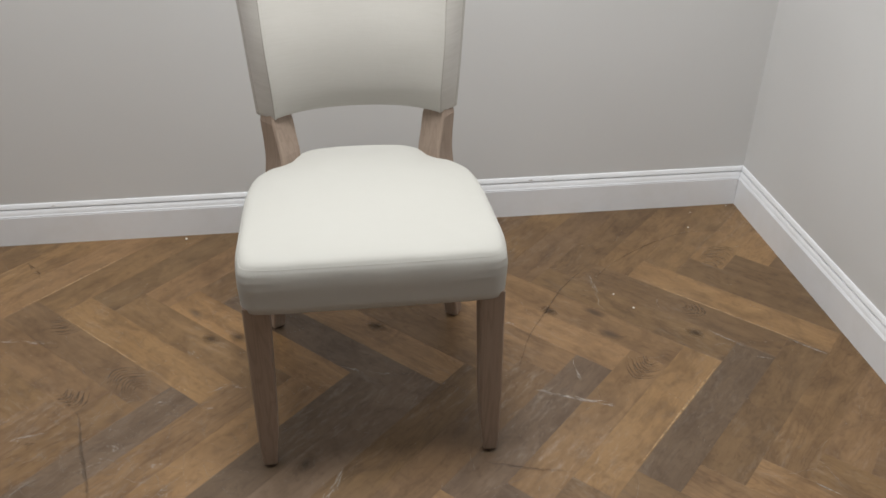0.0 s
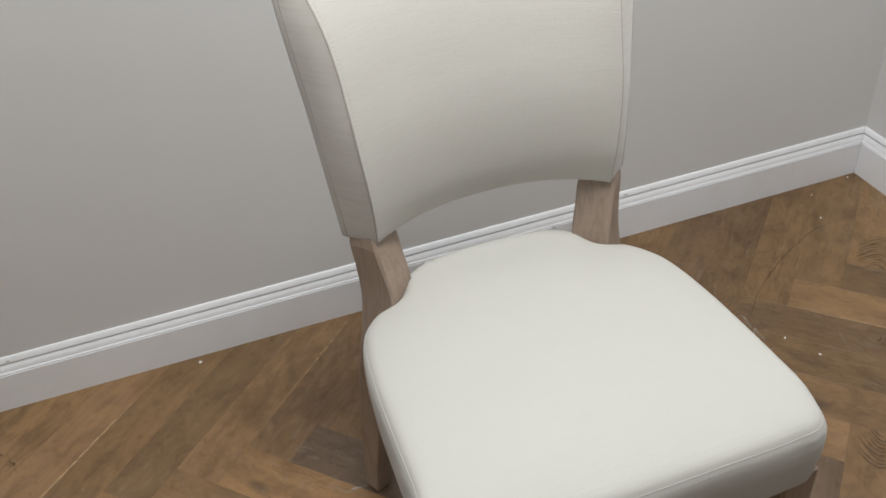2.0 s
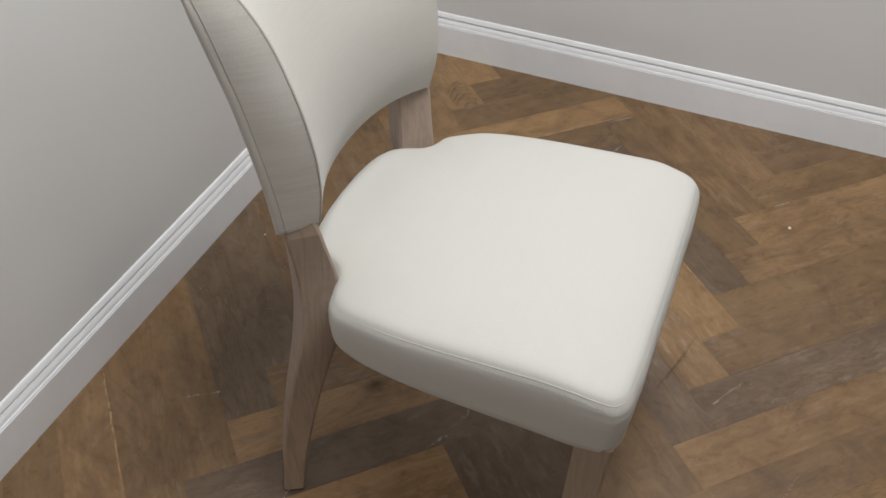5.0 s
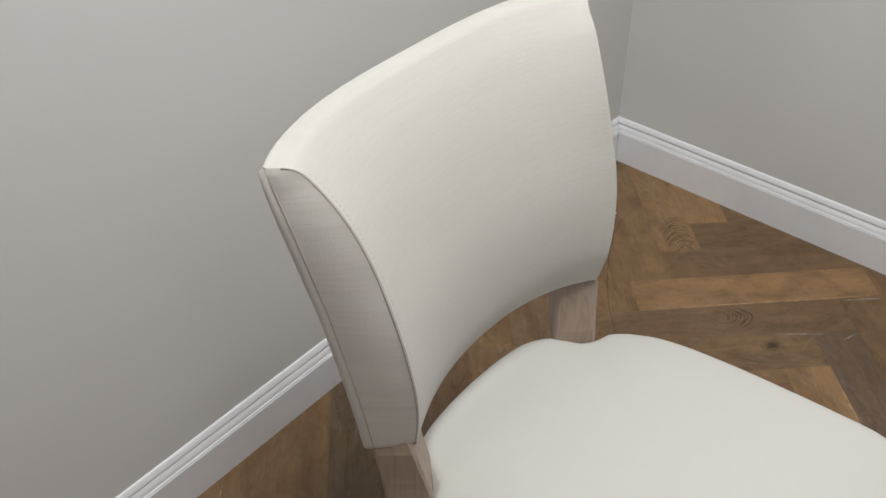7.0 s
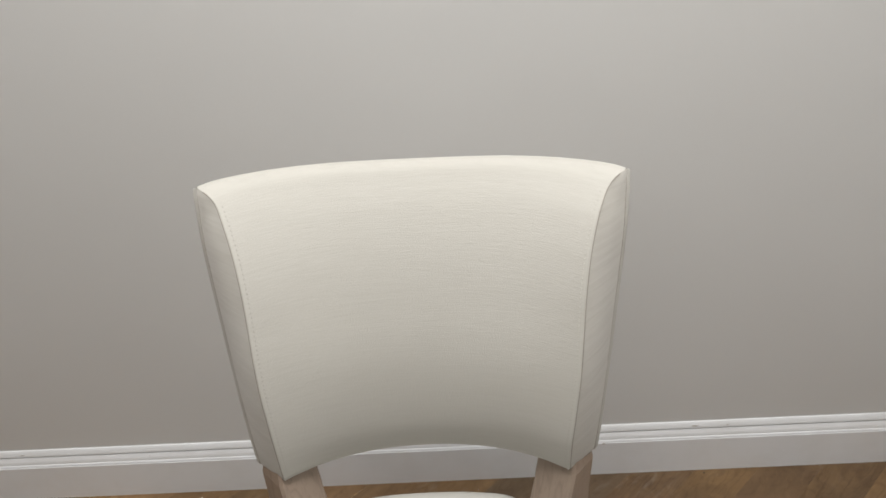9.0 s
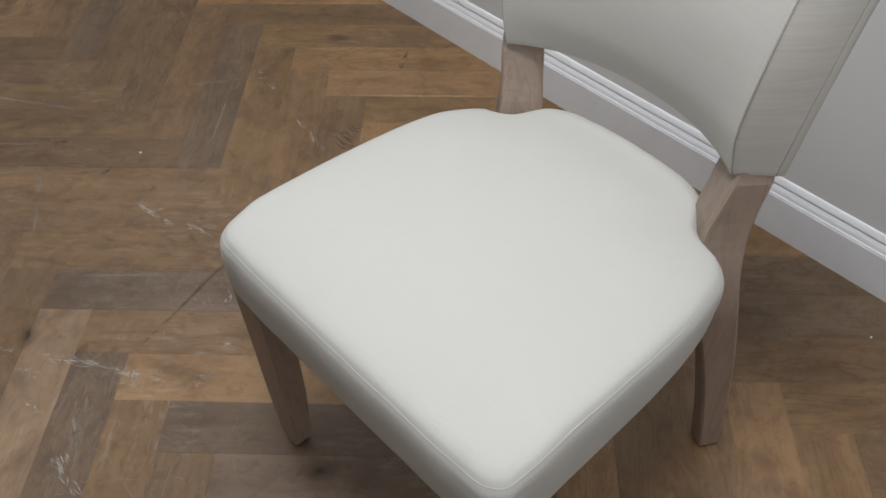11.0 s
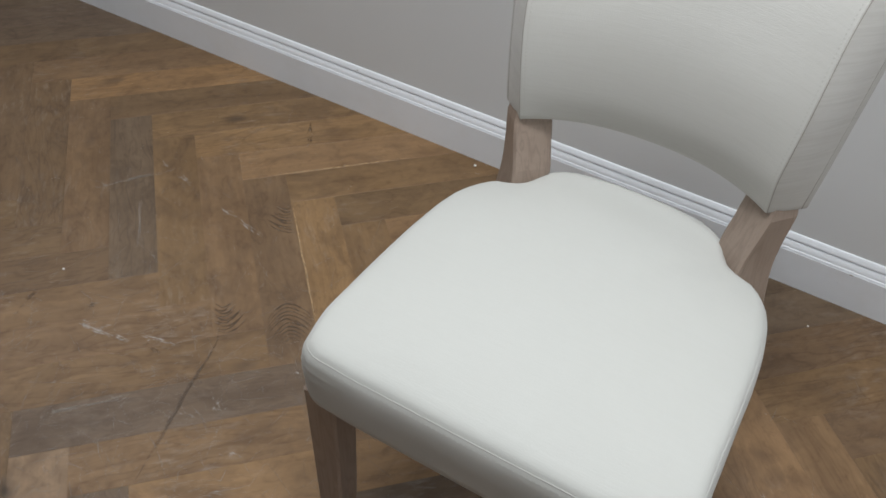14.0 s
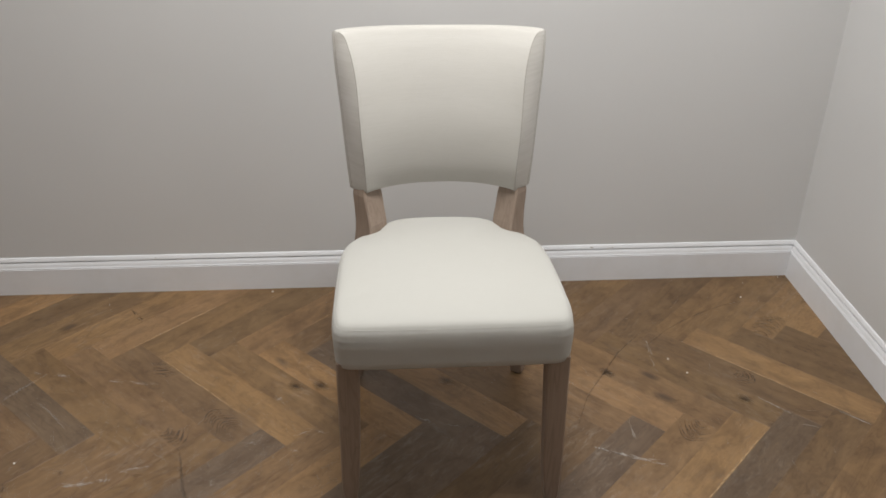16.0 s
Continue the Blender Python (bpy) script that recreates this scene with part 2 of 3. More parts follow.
def mesh_ob(name, verts, faces, material, parent=None, smooth=False, label=""):
    me = bpy.data.meshes.new(name)
    me.from_pydata([tuple(v) for v in verts], [], faces)
    me.materials.append(material)
    bm = bmesh.new()
    bm.from_mesh(me)
    bmesh.ops.remove_doubles(bm, verts=bm.verts, dist=1e-6)
    bmesh.ops.recalc_face_normals(bm, faces=bm.faces)
    bm.to_mesh(me)
    bm.free()
    if smooth:
        me.polygons.foreach_set("use_smooth", [True] * len(me.polygons))
    ob = new(name, me)
    if parent is not None:
        ob.parent = parent
    return tagged(ob, label)


def box(x0, x1, y0, y1, z0, z1):
    v = [(x, y, z) for x in (x0, x1) for y in (y0, y1) for z in (z0, z1)]
    return v, [(0, 1, 3, 2), (4, 6, 7, 5), (0, 4, 5, 1), (2, 3, 7, 6), (0, 2, 6, 4), (1, 5, 7, 3)]


def smooth_through(keys, n, by_first=False):
    """n points on a smooth curve through the keys (rows of numbers), evenly spread by key length or by the first column."""
    k = np.array(keys, float)
    d = k[:, 0] - k[0, 0] if by_first else np.concatenate([[0], np.cumsum(np.linalg.norm(np.diff(k, axis=0), axis=1))])
    slope = np.gradient(k, d, axis=0)
    out = []
    for s in np.linspace(0, d[-1], n):
        i = min(max(np.searchsorted(d, s) - 1, 0), len(d) - 2)
        h = d[i + 1] - d[i]
        t = (s - d[i]) / h
        out.append(k[i] * (2 * t**3 - 3 * t**2 + 1) + slope[i] * h * (t**3 - 2 * t**2 + t)
                   + k[i + 1] * (3 * t**2 - 2 * t**3) + slope[i + 1] * h * (t**3 - t**2))
    return np.array(out)


def tube(points, radius, sides=6, closed=False):
    pts = [Vector(p) for p in points]
    v, f, m = [], [], len(pts)
    for i, p in enumerate(pts):
        a = pts[(i - 1) % m] if closed or i else p
        b = pts[(i + 1) % m] if closed or i < m - 1 else p
        q = (b - a).normalized().to_track_quat("Z", "Y")
        for j in range(sides):
            w = 2 * math.pi * j / sides
            v.append(p + q @ Vector((radius * math.cos(w), radius * math.sin(w), 0)))
    for i in range(m if closed else m - 1):
        for j in range(sides):
            a, b = i * sides + j, i * sides + (j + 1) % sides
            c, d = ((i + 1) % m) * sides + (j + 1) % sides, ((i + 1) % m) * sides + j
            f.append((a, b, c, d))
    if not closed:
        f.append(tuple(range(sides - 1, -1, -1)))
        f.append(tuple((m - 1) * sides + j for j in range(sides)))
    return v, f


def dashes(points, normals, length, gap, width, height):
    """Small raised stitches laid along a line."""
    v, f = [], []
    d = np.concatenate([[0], np.cumsum(np.linalg.norm(np.diff(points, axis=0), axis=1))])
    s = 0.004
    while s + length < d[-1]:
        a = np.array([np.interp(s, d, points[:, k]) for k in range(3)])
        b = np.array([np.interp(s + length, d, points[:, k]) for k in range(3)])
        nn = np.array([np.interp(s, d, normals[:, k]) for k in range(3)])
        nn /= np.linalg.norm(nn)
        t = (b - a) / np.linalg.norm(b - a)
        side = np.cross(t, nn) * width / 2
        base = len(v)
        for p, up in ((a, 0), (a + t * length * 0.3, 1), (b - t * length * 0.3, 1), (b, 0)):
            v += [p - side - nn * 0.0004 + nn * height * up, p + side - nn * 0.0004 + nn * height * up]
        for i in range(3):
            q = base + 2 * i
            f.append((q, q + 1, q + 3, q + 2))
        s += length + gap
    return v, f


# ---- room ----
# west and south walls and ceiling are unseen, set far off to weaken bounced light
X0, Y0, H = -9.5, -9.0, 2.6
WP = 0.016


def wall(name, x0, x1, y0, y1):
    v, f = box(x0, x1, y0, y1, -0.1, H)
    return tagged(mesh_ob(name, v, f, WALL), "smooth greige painted plaster wall", "wall", kind="structure")


wall("wall_north", X0 - 0.12, WP + 0.12, WP, WP + 0.12)
wall("wall_east", WP, WP + 0.12, Y0, WP)
wall("wall_west", X0 - 0.12, X0, Y0, WP)
wall("wall_south", X0 - 0.12, WP + 0.12, Y0 - 0.12, Y0)
v, f = box(X0 - 0.12, WP + 0.12, Y0 - 0.12, WP + 0.12, H, H + 0.1)
tagged(mesh_ob("ceiling", v, f, CEIL), "plain white painted ceiling, out of view", "ceiling", kind="structure")

# skirting: a lip, a groove, an ogee, a step and a flat face; depth from the wall and height
PROFILE = [(0.0, 0.0), (0.016, 0.0), (0.016, 0.0890), (0.0128, 0.0900), (0.0128, 0.0918), (0.0150, 0.0925), (0.0135, 0.0945), (0.0122, 0.0950),
           (0.0118, 0.0985), (0.0105, 0.1030), (0.0082, 0.1075), (0.0074, 0.1095), (0.0018, 0.1102), (0.0018, 0.1136),
           (0.0076, 0.1139), (0.0074, 0.1155), (0.0062, 0.1190), (0.0046, 0.1228), (0.0028, 0.1258), (0.0, 0.1268)]


def skirting(name, place):
    """place(s, d, z): s is 0 or 1 for the two ends."""
    n = len(PROFILE)
    v = [place(e, d, z) for e in (0, 1) for d, z in PROFILE]
    f = [(i, (i + 1) % n, n + (i + 1) % n, n + i) for i in range(n)] + [tuple(range(n)), tuple(range(2 * n - 1, n - 1, -1))]
    return tagged(mesh_ob(name, v, f, TRIM), "white moulded skirting board with a grooved top", "baseboard", kind="structure")


skirting("baseboard_north", lambda e, d, z: ((X0 + 0.02) if e else (WP - d - 0.0006), WP - d, z))
skirting("baseboard_east", lambda e, d, z: (WP - d, (Y0 + 0.02) if e else (WP - d - 0.0006), z))
skirting("baseboard_west", lambda e, d, z: (X0 + d, (Y0 + d) if e else (WP - d), z))
skirting("baseboard_south", lambda e, d, z: ((X0 + d) if e else (WP - d), Y0 + d, z))

# ---- the chair ----
CX, CY = -1.2025, -0.72
chair = new("dining_chair")
chair.location = (CX, CY, 0)
tagged(chair, "ivory linen dining chair with limed oak legs on herringbone floor", "chair")


def local(points):
    """From distance right of the chair's middle, room y and height to the chair's own axes."""
    return [(p[0], p[1] - CY, p[2]) for p in points]


# backrest: the front seam and the back seam of one side, as distance from the middle, y and height
FRONT_SEAM = [(0.2440, -0.4525, 0.9640), (0.2375, -0.4600, 0.9640), (0.2300, -0.4675, 0.9628), (0.2232, -0.4720, 0.9580), (0.2166, -0.4773, 0.9500), (0.2118, -0.4849, 0.9400),
              (0.2062, -0.4952, 0.9246), (0.2015, -0.5043, 0.9082), (0.1977, -0.5129, 0.8911), (0.1945, -0.5218, 0.8704), (0.1918, -0.5309, 0.8458), (0.1898, -0.5403, 0.8156),
              (0.1880, -0.5490, 0.7850), (0.1860, -0.5560, 0.7500), (0.1820, -0.5610, 0.7000), (0.1787, -0.5600, 0.6500), (0.1770, -0.5530, 0.6000)]
BACK_SEAM = [(0.2450, -0.4520, 0.9620), (0.2435, -0.4570, 0.9450), (0.2405, -0.4720, 0.9000), (0.2360, -0.4840, 0.8500), (0.2310, -0.4950, 0.8000),
             (0.2270, -0.5035, 0.7500), (0.2230, -0.5110, 0.7000), (0.2190, -0.5165, 0.6500), (0.2145, -0.5195, 0.5990)]
NV, NU = 56, 44
front = smooth_through(FRONT_SEAM, NV)
back = smooth_through(BACK_SEAM, NV)


def across(seam_x, seam_y, seam_z, s, sag):
    bow = 2.1 + 1.1 * max(0, (seam_z - 0.75) / 0.215)
    return (s * seam_x, seam_y + sag * (1 - abs(s) ** bow), seam_z)


def front_point(i, s):
    x, y, z = front[i]
    h = (z - 0.6) / 0.365
    drop = 0.003 * max(0, (abs(s) - 0.9) / 0.1) ** 2 * max(0, h) ** 60
    x *= 1 - 0.016 * max(0, h) ** 30
    if s > 0:
        fade = min(1, max(0, (0.962 - z) / 0.03)) * min(1, 0.3 + (z - 0.6) / 0.08)
        x, y = x - 0.0045 * fade, y - 0.008 * fade * s**4
    q = across(x, y, z, s, 0.040 + 0.013 * h)
    low = max(0.0, 1 - h / 0.16)
    puff = 0.004 * math.sin(math.pi * min(1, max(0, h))) * (1 - s * s)
    return (q[0], q[1] + 0.007 * low**2 * (1 - abs(s) ** 3) - puff, q[2] + 0.005 * (1 - h) * (1 - abs(s) ** 4) * min(1, 1.3 * (1 - h)) - 0.001 * max(0, h) ** 3 * (1 - abs(s) ** 7) - 0.0045 * max(0, h) ** 20 * (1 - abs(s) ** 3) - drop)


def back_point(i, s):
    x, y, z = back[i]
    h = (z - 0.6) / 0.365
    drop = 0.003 * max(0, (abs(s) - 0.9) / 0.1) ** 2 * max(0, h) ** 10
    x *= 1 - 0.016 * max(0, h) ** 30
    thin = min(1.0, (1 - h) * 6)
    q = across(x + 0.001, y + 0.003 + 0.009 * thin, z, s, 0.042 + 0.011 * h)
    return (q[0], q[1], q[2] + 0.006 * (1 - h) * (1 - abs(s) ** 4) * min(1, 1.3 * (1 - h)) - 0.001 * max(0, h) ** 3 * (1 - abs(s) ** 7) - 0.0045 * max(0, h) ** 20 * (1 - abs(s) ** 3) - drop)


def back_seam(i, sd):
    x, y, z = back[i]
    h = max(0, (z - 0.6) / 0.365)
    return np.array((sd * x * (1 - 0.016 * h**30), y, z - 0.003 * h**10))


S = np.linspace(-1, 1, NU + 1)


def grid_faces(rows, cols):
    return [(r * cols + c, r * cols + c + 1, (r + 1) * cols + c + 1, (r + 1) * cols + c) for r in range(rows - 1) for c in range(cols - 1)]


# front panel with its crest rolled over to the back, and the bottom rolled under
rows = []
for w in (1.0, 0.7, 0.35):
    rows.append([tuple(np.array(front_point(0, s)) * (1 - w) + np.array(back_point(0, s)) * w + np.array((0, 0, 0.0022 * math.sin(math.pi * w)))) for s in S])
rows += [[front_point(i, s) for s in S] for i in range(NV)]
for w in (0.08, 0.25, 0.6, 1.0):
    rows.append([tuple(np.array(front_point(NV - 1, s)) * (1 - w) + np.array(back_point(NV - 1, s)) * w - np.array((0, 0, 0.005 * math.sin(math.pi * min(1, w * 1.4)) if w < 0.7 else 0.002))) for s in S])
backrest = mesh_ob("backrest", local([p for r in rows for p in r]), grid_faces(len(rows), NU + 1), FABRIC, chair, True)
rows = [[back_point(i, s) for s in S] for i in range(NV)]
mesh_ob("back_panel", local([p for r in rows for p in r]), grid_faces(NV, NU + 1), FABRIC, backrest, True)
for sd in (-1, 1):
    rows, rim = [], []
    for i in range(NV):
        a, b = np.array(front_point(i, sd)), back_seam(i, sd)
        c = np.array(back_point(i, sd))
        out = np.array((sd * 0.7, -0.7, 0)) * 0.004 * math.sin(math.pi * i / (NV - 1)) ** 0.5
        rows.append([tuple(a)] + [tuple(a * (1 - t) + b * t + out * math.sin(math.pi * t)) for t in (0.06, 0.2, 0.4, 0.6, 0.8, 0.94)] + [tuple(b)])
        rim.append([tuple(b)] + [tuple(b * (1 - t) + c * t + np.array((sd * 0.0042, 0.001, 0)) * math.sin(math.pi * t) ** 0.7) for t in (0.15, 0.35, 0.6, 0.85)] + [tuple(c)])
    # close the corner under the crest
    a, c = np.array(front_point(0, sd)), np.array(back_point(0, sd))
    rim.insert(0, [tuple(a * (1 - t) + c * t + np.array((sd * 0.0008, 0, 0.0012)) * math.sin(math.pi * t)) for t in (0, 0.15, 0.35, 0.6, 0.85, 1)])
    for strip in (rows, rim):
        strip.append([(p[0] * 0.99, p[1] + 0.002, p[2] - 0.003) for p in strip[-1]])
    mesh_ob("side_panel", local([p for r in rows for p in r]), grid_faces(len(rows), 8), SIDECLOTH, backrest, True)
    mesh_ob("back_edge", local([p for r in rim for p in r]), grid_faces(len(rim), 6), FABRIC, backrest, True, "rolled ivory linen edge")
    for name, line in (("front_piping", [front_point(i, sd) for i in range(2, NV)]), ("back_piping", [back_seam(i, sd) for i in range(1, NV)])):
        toward = np.array((sd * 0.7, 0.7, 0)) * (0.0022 if name == "front_piping" else -0.0022) + np.array((sd * 0.7, -0.7, 0)) * 0.0002
        shifted = [np.array(p) + toward for p in line]
        v, f = tube(local(shifted), 0.0007)
        mesh_ob(name, v, f, WELT, backrest, True, "thin taupe piping along the seam")
    line = np.array([front_point(i, sd * (1 - 0.0045 / front[i][0])) for i in range(5, NV - 1)])
    nrm = np.tile((sd * -0.25, -1.0, 0.25), (len(line), 1))
    v, f = dashes(np.array(local(line)), nrm, 0.0034, 0.0022, 0.0014, 0.0007)
    mesh_ob("stitching", v, f, STITCH, backrest, False, "ivory top stitching")

# seat: half of its outline from the middle of the front round to the middle of the back
HALF = [(0.0, -0.9985), (0.10, -0.998), (0.192, -0.9965), (0.2272, -0.9925), (0.2410, -0.9822), (0.2462, -0.957), (0.2468, -0.88), (0.2460, -0.80),
        (0.2440, -0.725), (0.2385, -0.660), (0.2290, -0.613), (0.2160, -0.582), (0.2010, -0.5695), (0.1820, -0.5660), (0.1650, -0.5610), (0.1530, -0.5520),
        (0.1440, -0.5340), (0.1320, -0.5120), (0.1080, -0.4960), (0.060, -0.4860), (0.0, -0.4830)]
half = smooth_through(HALF, 90)
outline = np.concatenate([half, (half * (-1, 1))[-2:0:-1]])
SC = np.array((0.0, -0.76))


def tongue(x, y):
    return 0.013 * min(1, max(0, (0.192 - abs(x)) / 0.045)) * min(1, max(0, (y + 0.61) / 0.05))


def seam_height(y, x=0.2):
    """The top seam is level in front and dips towards the back corners; the tongue between the back legs stays higher."""
    front = 0.009 * min(1, max(0, (-0.93 - y) / 0.05))
    shoulder = 0.006 * math.exp(-(((abs(x) - 0.218) / 0.022) ** 2 + ((y + 0.588) / 0.035) ** 2))
    return tongue(x, y) - shoulder - front + 0.5130 - 0.030 * min(1, max(0, (y + 0.90) / 0.36)) ** 1.3


def corner(x, y):
    return math.exp(-(((abs(x) - 0.238) / 0.045) ** 2 + ((y + 0.985) / 0.045) ** 2))


APRON = [(0.15, 1.0075), (0.30, 1.010), (0.46, 1.014), (0.58, 1.016), (0.68, 1.0155), (0.77, 1.0135), (0.85, 1.010), (0.91, 1.005), (0.962, 0.998)]
RINGS = [(0.970, "b", 0.0), (0.992, "b", 0.0), (1.0, "b", 0.003)] + [(r, "m", a) for a, r in smooth_through(APRON, 24, True)] + [
    (0.989, "t", 0.0), (0.979, "t", 0.0049), (0.964, "t", 0.0089), (0.937, "t", 0.0122), (0.90, "t", 0.0147),
    (0.84, "t", 0.0176), (0.76, "t", 0.0208), (0.6, "t", 0.0250), (0.4, "t", 0.0275), (0.2, "t", 0.0295), (0.07, "t", 0.0300)]
BOTTOM = 0.409
verts, faces = [], []
m = len(outline)
for k, (r, where, a) in enumerate(RINGS):
    for x, y in outline:
        top = seam_height(y, x)
        mean = 0.507 - 0.012 * min(1, max(0, (SC[1] + (y - SC[1]) * r + 0.90) / 0.36))
        z = BOTTOM + a if where == "b" else BOTTOM + (top - BOTTOM) * a if where == "m" else (top - tongue(x, y)) * r**4 + mean * (1 - r**4) + tongue(x, y) * r**14 + a
        rr = r
        px, py = SC + (np.array((x, y)) - SC) * r
        if where == "t":
            z += 0.0011 * math.sin(29 * px + 6 * py + 0.7) * math.sin(23 * py - 9 * px) * (1 - r**8)
        if where == "m":
            rr += 0.0022 * math.sin(41 * px + 1.1) * math.sin(37 * py) * math.sin(math.pi * a)
        if where == "m":
            rr += corner(x, y) * 0.0012 * math.sin((a * a + 0.5 * (y + 0.985)) * 26.0) * min(1, max(0, (a - 0.45) / 0.2)) * min(1, (1 - a) / 0.06)
        verts.append((*(SC + (np.array((x, y)) - SC) * rr), z))
for k in range(len(RINGS) - 1):
    for j in range(m):
        faces.append((k * m + j, k * m + (j + 1) % m, (k + 1) * m + (j + 1) % m, (k + 1) * m + j))
verts.append((0, -0.76, 0.5324))
base = (len(RINGS) - 1) * m
faces += [(base + j, base + (j + 1) % m, len(verts) - 1) for j in range(m)]
seat = mesh_ob("seat", local(verts), faces, SEATCLOTH, chair, True)
# underside cloth
under = [(*(SC + (p - SC) * 0.985), BOTTOM + 0.004) for p in outline] + [(0, -0.76, BOTTOM + 0.006)]
mesh_ob("dust_cover", local(under), [(j, (j + 1) % m, m) for j in range(m)], DUSTCOVER, seat, False, "black cloth under the seat")
seam = [(*(SC + (p - SC) * 0.9885), seam_height(p[1], p[0]) + 0.0001) for p in outline]
keep = [j for j in range(m) if outline[j][1] < -0.585]
i0 = next(i for i in range(len(keep)) if keep[i] - keep[i - 1] > 1) if any(keep[i] - keep[i - 1] > 1 for i in range(1, len(keep))) else 0
order = keep[i0:] + keep[:i0]
v, f = tube(local([seam[j] for j in order]), 0.0007)
mesh_ob("seat_piping", v, f, SEAM, seat, True)
for r, dz in ((0.966, 0.0060), (1.0022, -0.0062)):
    line = np.array([(*(SC + (outline[j] - SC) * r), seam_height(outline[j][1]) + dz) for j in order])
    nrm = np.array([(*((outline[j] - SC) * (1.0 if dz > 0 else 3.0)), 0.9 if dz > 0 else 0.35) for j in order])
    v, f = dashes(np.array(local(line)), nrm, 0.0042, 0.0028, 0.0011, 0.0006)
    mesh_ob("stitching", v, f, THREAD, seat, False, "ivory top stitching")


def leg_loft(stations, sd):
    """Stations of height, centre, length along the side, width and turn in degrees; the edges are chamfered."""
    st = smooth_through(stations, 36, True)
    v, f = [], []
    for z, cx, cy, a, d, turn in st:
        c = 0.0035
        pts = [(-d / 2 + c, -a / 2), (d / 2 - c, -a / 2), (d / 2, -a / 2 + c), (d / 2, a / 2 - c), (d / 2 - c, a / 2), (-d / 2 + c, a / 2), (-d / 2, a / 2 - c), (-d / 2, -a / 2 + c)]
        w = radians(turn)
        for px, py in pts:
            v.append((sd * (cx + px * math.cos(w) - py * math.sin(w)), cy + px * math.sin(w) + py * math.cos(w), z))
    n = len(st)
    for i in range(n - 1):
        for j in range(8):
            f.append((i * 8 + j, i * 8 + (j + 1) % 8, (i + 1) * 8 + (j + 1) % 8, (i + 1) * 8 + j))
    f += [tuple(range(8)), tuple(range((n - 1) * 8, n * 8))]
    return v, f


def glide(x, y, r, leg):
    v, f = [], []
    for z, q in ((0.0, 0.92), (0.003, 1.0), (0.012, 1.0)):
        v += [(x + r * q * math.cos(w), y + r * q * math.sin(w), z) for w in np.linspace(0, 2 * math.pi, 17)[:-1]]
    for i in range(2):
        f += [(i * 16 + j, i * 16 + (j + 1) % 16, (i + 1) * 16 + (j + 1) % 16, (i + 1) * 16 + j) for j in range(16)]
    f += [tuple(range(16)), tuple(range(32, 48))]
    mesh_ob("glide", local(v), f, GLIDE, leg, False, "dark brown felt glide")


BACK_LEG = [(0.007, 0.2270, -0.4760, 0.036, 0.033, -30), (0.10, 0.2200, -0.4830, 0.040, 0.035, -33), (0.20, 0.2120, -0.4970, 0.046, 0.038, -36),
            (0.30, 0.2020, -0.5150, 0.051, 0.042, -40), (0.38, 0.1910, -0.5300, 0.056, 0.048, -43), (0.44, 0.1780, -0.5330, 0.058, 0.055, -44),
            (0.50, 0.1697, -0.5270, 0.056, 0.059, -45), (0.55, 0.1735, -0.5225, 0.050, 0.057, -42), (0.595, 0.1780, -0.5180, 0.0455, 0.054, -40), (0.64, 0.1800, -0.5140, 0.020, 0.020, -40)]
FRONT_LEG = [(0.010, 0.2330, -0.9680, 0.030, 0.029, 0), (0.04, 0.2320, -0.9672, 0.0345, 0.0340, 0), (0.085, 0.2300, -0.9662, 0.0395, 0.0392, 0), (0.15, 0.2275, -0.9657, 0.0432, 0.0430, 0),
             (0.24, 0.2250, -0.9652, 0.0455, 0.0450, 0), (0.42, 0.2200, -0.9650, 0.050, 0.049, 0)]
for sd in (-1, 1):
    # the west front leg leans back and inwards towards its foot
    lean = [(z, x - 0.004 * (1 - z / 0.42), y + 0.011 * (1 - z / 0.42), a, d, w) for z, x, y, a, d, w in FRONT_LEG]
    for st in (lean if sd < 0 else FRONT_LEG, BACK_LEG):
        v, f = leg_loft(st, sd)
        leg = mesh_ob("leg", local(v), f, LIMED, chair)
        glide(sd * st[0][1], st[0][2], 0.0125, leg)

# ---- loose bits on the floor ----


def crumb(x, y, r, seed, name="plaster_crumb", material=CRUMB, label="tiny white crumb of plaster lying on the floor"):
    rg = random.Random(seed)
    bm = bmesh.new()
    bmesh.ops.create_icosphere(bm, subdivisions=1, radius=r)
    for vv in bm.verts:
        vv.co *= rg.uniform(0.7, 1.25)
        vv.co.z *= 0.6
    low = min(vv.co.z for vv in bm.verts)
    for vv in bm.verts:
        vv.co.z -= low
    me = bpy.data.meshes.new(name)
    bm.to_mesh(me)
    bm.free()
    me.materials.append(material)
    ob = new(name, me)
    ob.location = (x, y, 0.0)
    tagged(ob, label, "debris", "crumbs on the floor")


for i, (x, y, r) in enumerate([(-1.703, -0.023, 0.0042), (-0.533, -0.445, 0.0028), (-0.499, -0.514, 0.0030), (-0.201, -0.129, 0.0030), (-0.891, -0.093, 0.0022),
                               (-0.383, -1.20, 0.0040), (-2.25, -0.781, 0.0026), (-0.03, -0.012, 0.003), (-0.16, -0.04, 0.002)]):
    crumb(x, y, r, i)
for i, (x, y, r) in enumerate([(-0.012, -0.014, 0.0030), (-0.024, -0.008, 0.0022), (-0.010, -0.034, 0.0020), (-1.545, -0.012, 0.0024), (-0.640, -0.010, 0.0020)]):
    crumb(x, y, r, 40 + i, "dirt_speck", GLIDE, "tiny dark speck of dirt against the skirting board")


